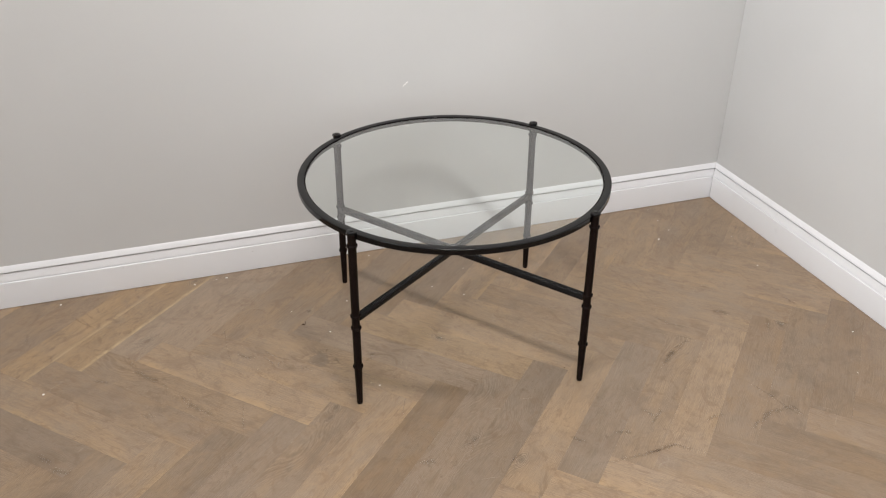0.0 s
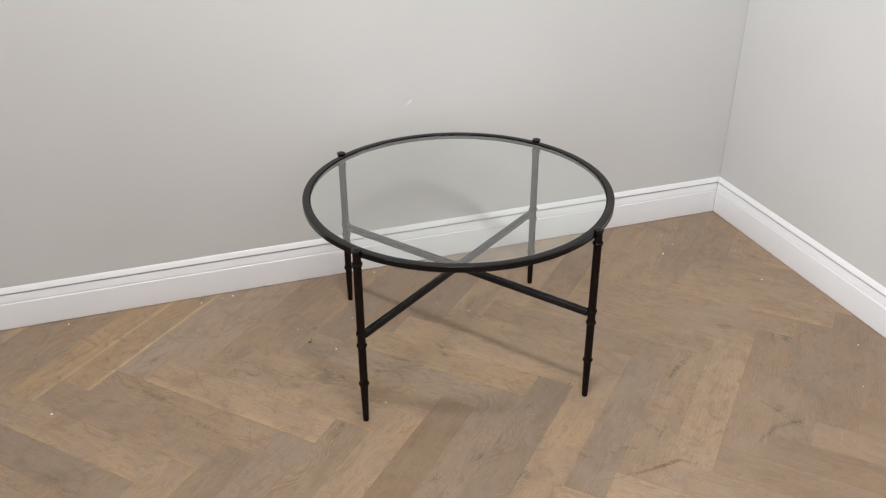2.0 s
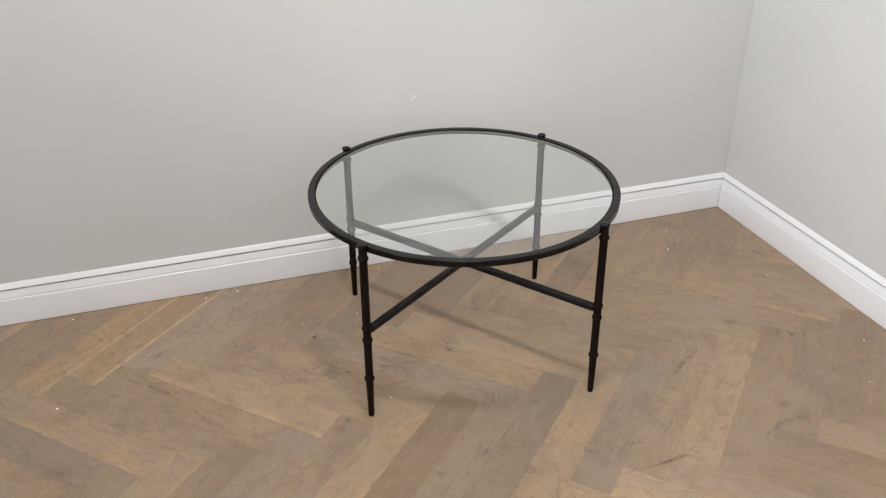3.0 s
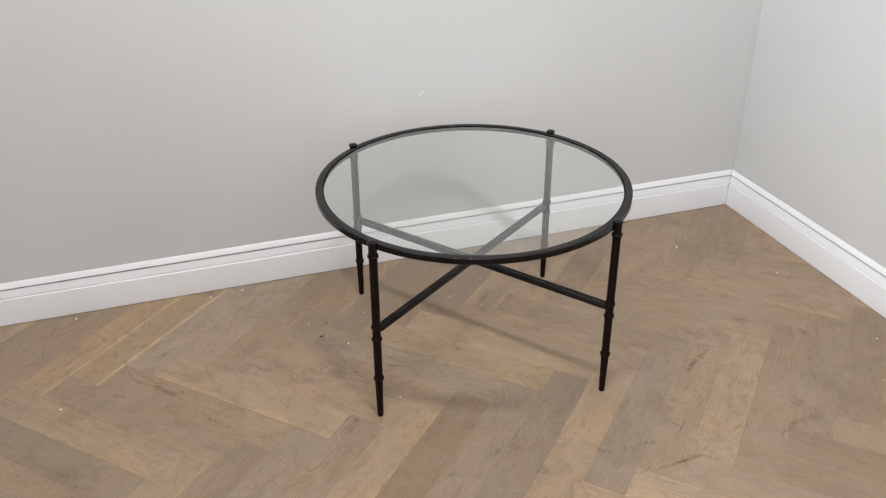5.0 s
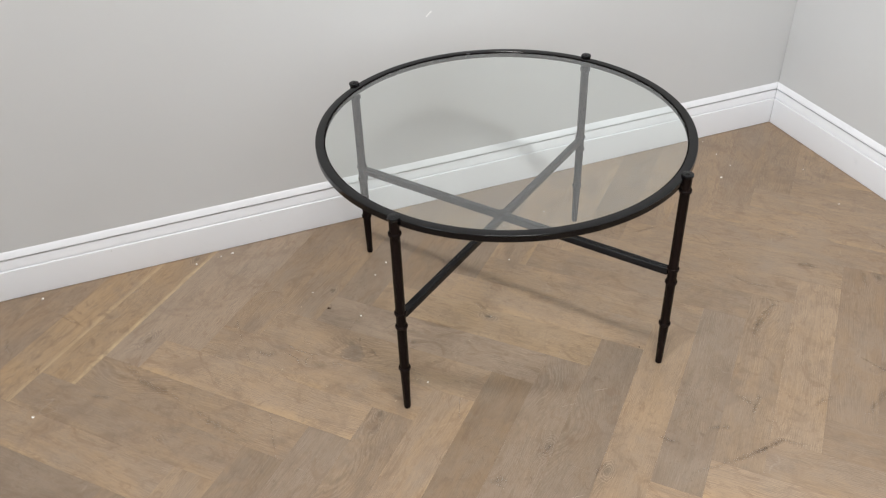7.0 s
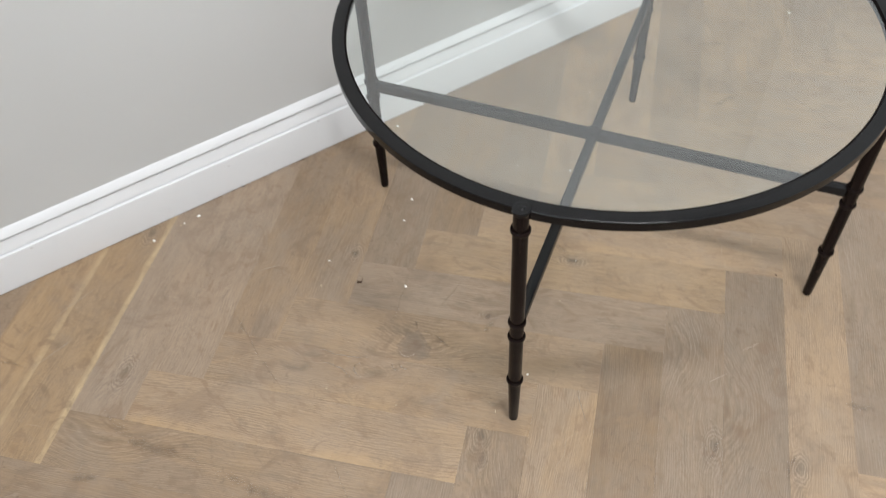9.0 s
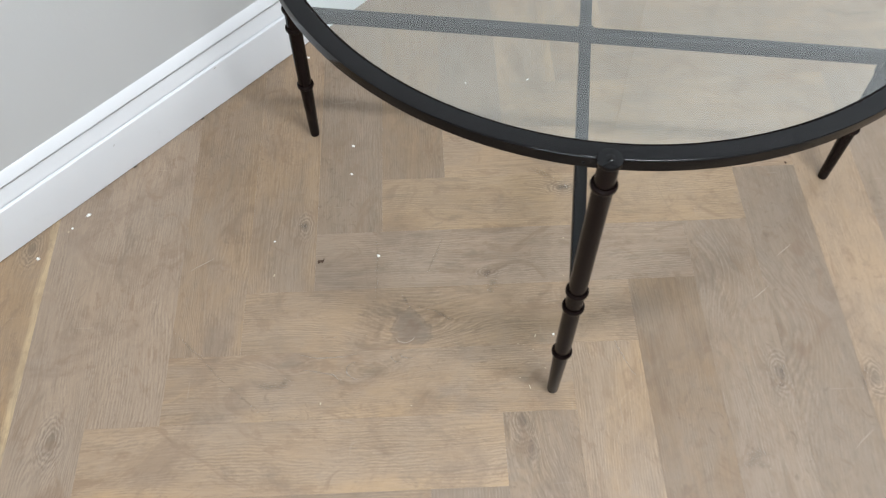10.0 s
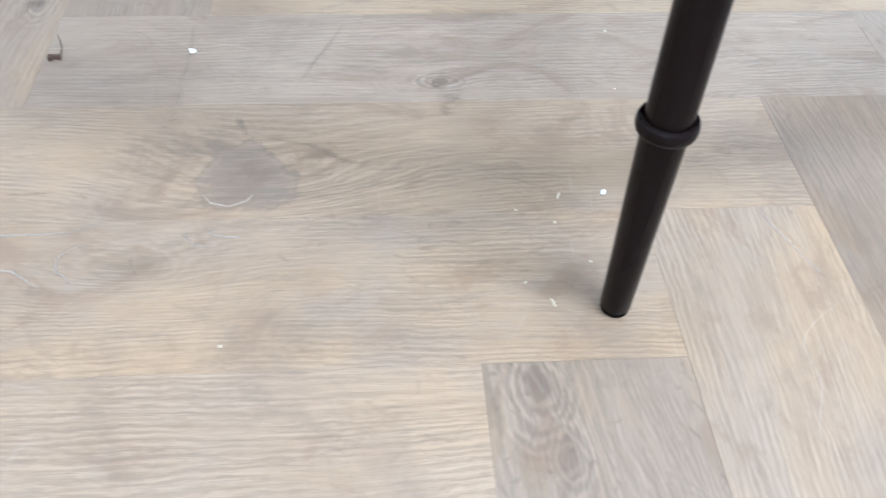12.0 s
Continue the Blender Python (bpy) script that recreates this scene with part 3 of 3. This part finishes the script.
# a splinter: a short ragged bar, its thin tail standing up
bm = bmesh.new()
rows = []
for i in range(13):
    k = i / 12
    cx, cz = -0.0040 + 0.0075 * min(k / 0.72, 1.0), 0.0 if k < 0.5 else 0.0120 * (k - 0.5) / 0.5
    cy = 0.0006 * math.sin(5 * k) + 0.0016 * max(0.0, k - 0.6)
    w, h = 0.0016 * (1 - 0.75 * k * k) * (0.85 + 0.3 * math.sin(17 * k)), 0.0021 * (1 - 0.6 * k)
    rows.append([bm.verts.new((cx, cy + y, cz + z)) for y, z in ((-w, 0), (w, 0), (0.7 * w, h), (-0.6 * w, h * 0.9))])
for lo, hi in zip(rows, rows[1:]):
    for i in range(4):
        bm.faces.new((lo[i], lo[(i + 1) % 4], hi[(i + 1) % 4], hi[i]))
bm.faces.new(rows[0][::-1])
bm.faces.new(rows[-1])
chip = part("wood_chip", bm, M_BARK)
chip.matrix_world = pose(-0.394, 0.136, 0.0001, 0, 0, -38) @ Matrix.Scale(1.4, 4)
tagged(chip, "small dark brown wood splinter on the oak floor", "wood chip", "crumbs on the floor")
crumb("wood_chip", 0.221, -0.266, 0.0032, M_BARK, "tiny dark brown wood chip on the oak floor", 35, 50, 1.3, 0.7)


# scratches and dark rubs in the floor
def scratch(points, width, material, label, name="scratch"):
    """A thin tapered line through ground points, a hair above the wood."""
    bm = bmesh.new()
    pts = [Vector((x, y, 0.00025)) for x, y in points]
    dense = []
    for a, b in zip(pts, pts[1:]):
        n_ = max(2, int((b - a).length / 0.006))
        dense += [a.lerp(b, i / n_) for i in range(n_)]
    dense.append(pts[-1])
    rows = []
    for i, c in enumerate(dense):
        d = (dense[min(i + 1, len(dense) - 1)] - dense[max(i - 1, 0)]).normalized()
        side = Vector((-d.y, d.x, 0))
        k = noise.noise(Vector((c.x * 90, c.y * 90, 3)))
        w = width / 2 * (0.25 + 0.75 * math.sin(math.pi * (i + 0.3) / (len(dense) - 0.4))) * (0.75 + 0.6 * k)
        c = c + side * max(0.0012, 0.25 * width) * noise.noise(Vector((c.x * 40, c.y * 40, 9)))
        rows.append((bm.verts.new(c + side * w), bm.verts.new(c - side * w)))
    uv = bm.loops.layers.uv.new("UVMap")
    for i, ((a, b), (c, d)) in enumerate(zip(rows, rows[1:])):
        f = bm.faces.new((a, b, d, c))
        for lp, u, v in zip(f.loops, (0, 1, 1, 0), (i, i, i + 1, i + 1)):
            lp[uv].uv = (u, v / (len(rows) - 1))
    part(name, bm, material, floor, label)


PALE = [((-0.025, -0.359), (0.009, -0.364)), ((-0.125, -0.572), (-0.088, -0.575)), ((-0.535, 0.265), (-0.495, 0.257)), ((0.062, -0.347), (0.093, -0.350)),
        ((-0.409, -0.029), (-0.410, -0.036), (-0.405, -0.045), (-0.396, -0.049), (-0.390, -0.048)), ((-0.880, 0.378), (-0.800, 0.399)), ((-0.942, 0.293), (-0.868, 0.312))]
for line in PALE:
    scratch(line, 0.0016, M_PALE, "short pale scratch in the oak floor")
scratch(((-0.062, -0.030), (-0.050, -0.041), (-0.040, -0.052)), 0.0170, M_LINE, "dark rim of a knot", "knot")
scratch(((-0.050, -0.047), (-0.046, -0.043), (-0.043, -0.036)), 0.0060, M_RING_CLEAR, "pale chipped heart of a knot", "knot")
scratch(((-0.206, -0.250), (-0.217, -0.267), (-0.223, -0.284), (-0.230, -0.300), (-0.231, -0.317)), 0.0032, M_RING, "pale curved split in an oak plank")
scratch(((-0.204, -0.252), (-0.215, -0.269), (-0.221, -0.286), (-0.228, -0.302)), 0.0016, M_LINE, "dark edge of a split in an oak plank", "stain")
# pale growth lines and the dark tip round the two burls by the leg
RINGS = [((-0.543, 0.034), (-0.528, 0.028), (-0.516, 0.013), (-0.506, -0.004), (-0.505, -0.018), (-0.500, -0.029)), ((-0.463, -0.024), (-0.476, -0.012), (-0.486, -0.011), (-0.492, -0.018), (-0.491, -0.030), (-0.486, -0.040)),
         ((-0.526, 0.061), (-0.514, 0.046), (-0.504, 0.028), (-0.490, 0.015), (-0.477, 0.002), (-0.464, -0.006), (-0.453, -0.016)), ((-0.427, -0.042), (-0.434, -0.045), (-0.435, -0.054), (-0.428, -0.063)), ((-0.421, -0.049), (-0.424, -0.055), (-0.419, -0.064), (-0.411, -0.072))]
for line in RINGS:
    scratch(line, 0.0036, M_RING, "pale growth line in an oak plank", "growth_line")
for line in (((-0.362, -0.012), (-0.357, 0.000), (-0.353, 0.012)), ((-0.360, -0.010), (-0.341, -0.038), (-0.337, -0.063), (-0.328, -0.079))):
    scratch(line, 0.0085, M_LINE, "dark line at the tip of a burl", "growth_line")
for line in (((-0.462, -0.038), (-0.465, -0.044)), ((-0.465, -0.046), (-0.468, -0.052)), ((-0.482, 0.050), (-0.471, 0.039), (-0.460, 0.028)), ((-0.437, 0.007), (-0.432, 0.001)), ((-0.391, 0.035), (-0.387, 0.030)), ((-0.384, 0.037), (-0.379, 0.032))):
    scratch(line, 0.0042, M_LINE, "short dark crack in the oak grain", "crack")
DARK = [((-1.020, 0.385), (-0.988, 0.340), (-0.948, 0.292)), ((0.640, -0.450), (0.668, -0.535), (0.692, -0.635)), ((-1.093, 0.166), (-1.068, 0.186), (-1.045, 0.214)),
        ((-0.120, -0.459), (-0.076, -0.441)), ((-0.050, -0.547), (-0.027, -0.529), (-0.004, -0.527)), ((0.560, -0.225), (0.590, -0.238), (0.620, -0.270))]
for line in DARK:
    scratch(line, 0.0130, M_LINE, "dark rub mark in the oak floor", "stain")
SMEARS = [((0.600, -0.275), (0.563, -0.282), (0.514, -0.305), (0.458, -0.350)), ((0.880, -0.250), (0.912, -0.282)), ((0.740, -0.150), (0.788, -0.193)),
          ((0.528, -0.620), (0.629, -0.580), (0.690, -0.590)), ((-0.878, 0.165), (-0.843, 0.061), (-0.802, 0.011), (-0.752, -0.055)), ((-0.760, -0.045), (-0.720, -0.119), (-0.655, -0.190)),
          ((-1.075, -0.180), (-1.035, -0.228)), ((-1.040, -0.242), (-0.985, -0.270)), ((-0.595, 0.055), (-0.540, 0.023))]
for line in SMEARS:
    scratch(line, 0.0300, M_SMEAR, "smoky brown smear on the oak floor", "stain")
SPOTS = [((-0.066, 0.038), (-0.042, -0.022)), ((-0.242, -0.474), (-0.215, -0.506)), ((-0.275, -0.078), (-0.239, -0.069)), ((0.876, -0.228), (0.836, -0.300)),
         ((0.431, 0.124), (0.525, 0.120)), ((0.774, -0.025), (0.825, -0.068)), ((-1.132, 0.335), (-1.121, 0.243))]
SMEARS_BY_CORNER = [((0.486, -0.327), (0.534, -0.284), (0.590, -0.263), (0.620, -0.287)), ((0.099, -0.607), (0.185, -0.612), (0.276, -0.612), (0.346, -0.610), (0.418, -0.670)),
                    ((0.387, -0.477), (0.321, -0.536)), ((0.625, -0.595), (0.691, -0.573), (0.697, -0.629)), ((0.558, -0.119), (0.590, -0.174), (0.644, -0.220))]
for line in SMEARS_BY_CORNER:
    scratch(line, 0.0200, M_SMEAR, "smoky brown smear on the oak floor", "stain")
SPOTS += [((-0.252, -0.050), (-0.240, -0.060)), ((-0.374, 0.212), (-0.364, 0.196)), ((-0.228, -0.470), (-0.202, -0.500)), ((0.880, -0.262), (0.898, -0.282)), ((0.276, -0.612), (0.350, -0.604)), ((0.215, -0.520), (0.275, -0.545)), ((0.330, -0.470), (0.352, -0.512)), ((0.115, -0.505), (0.150, -0.535)), ((0.455, -0.560), (0.520, -0.548)),
          ((-0.845, -0.110), (-0.802, -0.142)), ((-0.960, 0.060), (-0.905, 0.035)), ((0.985, -0.150), (1.000, -0.215)), ((0.560, 0.300), (0.622, 0.262))]
for line in SPOTS:
    scratch(line, 0.0240, M_SMEAR, "small brown stain on the oak floor", "stain")
FAINT = [((-0.613, 0.118), (-0.607, 0.007)), ((-0.299, 0.118), (-0.340, 0.076), (-0.391, 0.025)), ((-0.232, 0.039), (-0.313, 0.006)),
         ((-0.610, 0.225), (-0.612, 0.080)), ((-0.594, -0.117), (-0.605, -0.210), (-0.616, -0.301)), ((0.600, 0.121), (0.603, -0.140))]
for line in FAINT:
    scratch(line, 0.0070, M_FAINT, "faint brown rub mark in the oak floor", "stain")

# small dark pieces in the joint under the long skirting, and knocks in its paint
for x, w in ((-0.472, 0.007), (-0.338, 0.005), (-0.190, 0.005)):
    bm = bmesh.new()
    box(bm, (x - w / 2, YN - FACE - 0.0020, 0.0002), (x + w / 2, YN - FACE + 0.0006, 0.0014), 0.0004, 1)
    part("dark_bits", bm, M_JOINT_BIT, floor, "small dark piece in the joint at the skirting")
for x, z in ((-0.291, 0.0770), (-0.488, 0.0640), (-0.866, 0.0750)):
    bm = bmesh.new()
    for i in range(2):
        box(bm, (x + 0.0016 * i, YN - FACE - 0.0006, z + 0.0007 * (i % 2)), (x + 0.0022 + 0.0016 * i, YN - FACE + 0.0004, z + 0.0016 + 0.0005 * i), 0.0002, 1)
    part("knock", bm, M_KNOCK, north_skirting, "small grey knock in the white paint")

# pale scuff on the long wall
bm = bmesh.new()
for i in range(5):
    box(bm, (0.010 + 0.0028 * i, YN - 0.0010, 0.536 + 0.0022 * i + 0.0018 * (i % 2)), (0.0132 + 0.0028 * i, YN - 0.0001, 0.5392 + 0.0026 * i), 0.0003, 1)
part("scuff", bm, M_SCUFF, north, "small chipped white scuff in the paint")

# ---- the herringbone planks ----
W, L, A0, B0, GAP, DEEP = 0.0970, 0.5455, -0.1290, -0.5215, 0.00003, 0.012
TONES = {}
# the wood of the planks round the table, run by run: p pale, t tan, b brown, g grey, s silver, h honey, u umber dimmed
# for the weaker light, a amber
for kind, m_, first, run in (("P", 0, -4, "gtbtptpshttbttbtt"), ("Q", 0, -5, "tbtbgbtuggpgtpubuu"), ("Q", -1, -5, "ttaassbbgbgttbttbtptbtt"),
                             ("P", 1, 6, "ppbuuuu"), ("P", -1, -3, "tptbtt")):
    for i, c in enumerate(run):
        TONES[kind, m_, first + i] = {"p": "pale", "t": "tan", "b": "brown", "g": "grey", "s": "silver", "h": "honey", "u": "dim_umber", "a": "amber"}[c]
# knots on single planks
KNOTS = {
    ("P", 0, 2): ((-0.036, -0.018, 0.020, 0.0),), ("P", 0, 1): ((0.006, 0.018, 0.013, 0.40), (-0.107, 0.031, 0.012, 0.35)),
    ("Q", 0, 0): ((0.262, 0.025, 0.0100, 0.70), (0.2228, 0.015, 0.0050, 1.0), (0.10, -0.005, 0.030, 0.0)), ("P", 0, 3): ((-0.024, -0.028, 0.0045, 0.7),),
    ("P", 0, 4): ((0.005, 0.021, 0.0075, 0.7),), ("Q", 0, 9): ((0.255, -0.033, 0.009, 0.6),), ("Q", 0, 7): ((0.235, -0.010, 0.020, 0.0),),
    ("Q", 0, 3): ((0.022, -0.036, 0.009, 0.6), (0.19, 0.0, 0.02, 0.0)), ("Q", 0, 5): ((-0.185, 0.033, 0.008, 0.55),), ("Q", -1, -1): ((-0.192, -0.008, 0.010, 0.6),),
    ("Q", -1, -2): ((0.205, -0.016, 0.009, 0.55),), ("Q", -1, 2): ((-0.161, -0.031, 0.007, 0.55),), ("P", 0, -1): ((-0.19, -0.008, 0.030, 0.0),),
    ("Q", 0, 4): ((0.0, 0.01, 0.028, 0.0),),
}

STREAKS = {("Q", -1, -2): 0.9, ("Q", -1, -3): 0.5}
BURL = {("P", 0, 2): ((-0.0397, 0.0174), (-0.0560, 0.0039), (-0.0666, -0.0208), (-0.0624, -0.0350), (-0.0433, -0.0427), (-0.0164, -0.0371), (-0.0122, -0.0173))}


def plank_mesh(material):
    """One plank, its grain along x, with eased top edges; the top lies at z = 0."""
    bm = bmesh.new()
    hx, hy, e = L / 2 - GAP, W / 2 - GAP, 0.00010
    loops = [[bm.verts.new((sx * (hx - i), sy * (hy - i), z)) for sx, sy in ((-1, -1), (1, -1), (1, 1), (-1, 1))] for i, z in ((0, -DEEP), (0, -e), (e, 0))]
    for lo, hi in zip(loops, loops[1:]):
        for i in range(4):
            bm.faces.new((lo[i], lo[(i + 1) % 4], hi[(i + 1) % 4], hi[i]))
    bm.faces.new(loops[-1])
    me = bpy.data.meshes.new("plank")
    bm.to_mesh(me)
    bm.free()
    me.materials.append(material)
    return me


SHARED = {key: plank_mesh(m) for key, m in OAKS.items()}
rng = random.Random(4)
X0, X1, Y0, Y1 = XW + 0.004, XE - 0.004, YS + 0.004, YN - 0.004


def lay(key, x, y, turn):
    tone = TONES.get(key) or rng.choices(("pale", "tan", "brown", "grey"), (2, 4, 3, 2))[0]
    m = pose(x, y, rng.uniform(-0.00015, 0.0), 0, 0, turn)
    c, s = abs(math.cos(radians(turn))), abs(math.sin(radians(turn)))
    ex, ey = (L * c + W * s) / 2, (L * s + W * c) / 2
    if x + ex < X0 or x - ex > X1 or y + ey < Y0 or y - ey > Y1:
        return
    me = SHARED[tone]
    if key in KNOTS or key in STREAKS:
        pale, deep, wash, sap, fleck = WOODS[tone]
        me = plank_mesh(oak(tone + "_oak_knotty", pale, deep, GREY, wash, sap, fleck, KNOTS.get(key, ()), BURL.get(key), STREAKS.get(key, 0.0)))
    if x - ex < X0 or x + ex > X1 or y - ey < Y0 or y + ey > Y1:
        bm = bmesh.new()
        bm.from_mesh(me)
        inv = m.inverted()
        for p, nrm in (((X0, 0, 0), (-1, 0, 0)), ((X1, 0, 0), (1, 0, 0)), ((0, Y0, 0), (0, -1, 0)), ((0, Y1, 0), (0, 1, 0))):
            bmesh.ops.bisect_plane(bm, geom=bm.verts[:] + bm.edges[:] + bm.faces[:], plane_co=inv @ Vector(p), plane_no=inv.to_3x3() @ Vector(nrm), clear_outer=True)
        if len(bm.faces) < 3:
            bm.free()
            return
        cut = bpy.data.meshes.new("plank")
        bm.to_mesh(cut)
        bm.free()
        cut.materials.append(me.materials[0])
        me = cut
    ob = new("plank", me)
    ob.parent = floor
    ob.matrix_world = m


RT = math.sqrt(0.5)
for m_ in range(-6, 8):
    for k_ in range(-45, 46):
        for kind in "PQ":
            if kind == "P":
                a, b, turn = A0 + k_ * W - L / 2 + m_ * L, B0 + (k_ + 0.5) * W - m_ * L, -45
            else:
                a, b, turn = A0 + (k_ + 0.5) * W + m_ * L, B0 + (k_ + 1) * W - L / 2 - m_ * L, 45
            lay((kind, m_, k_), (a + b) * RT, (b - a) * RT, turn)
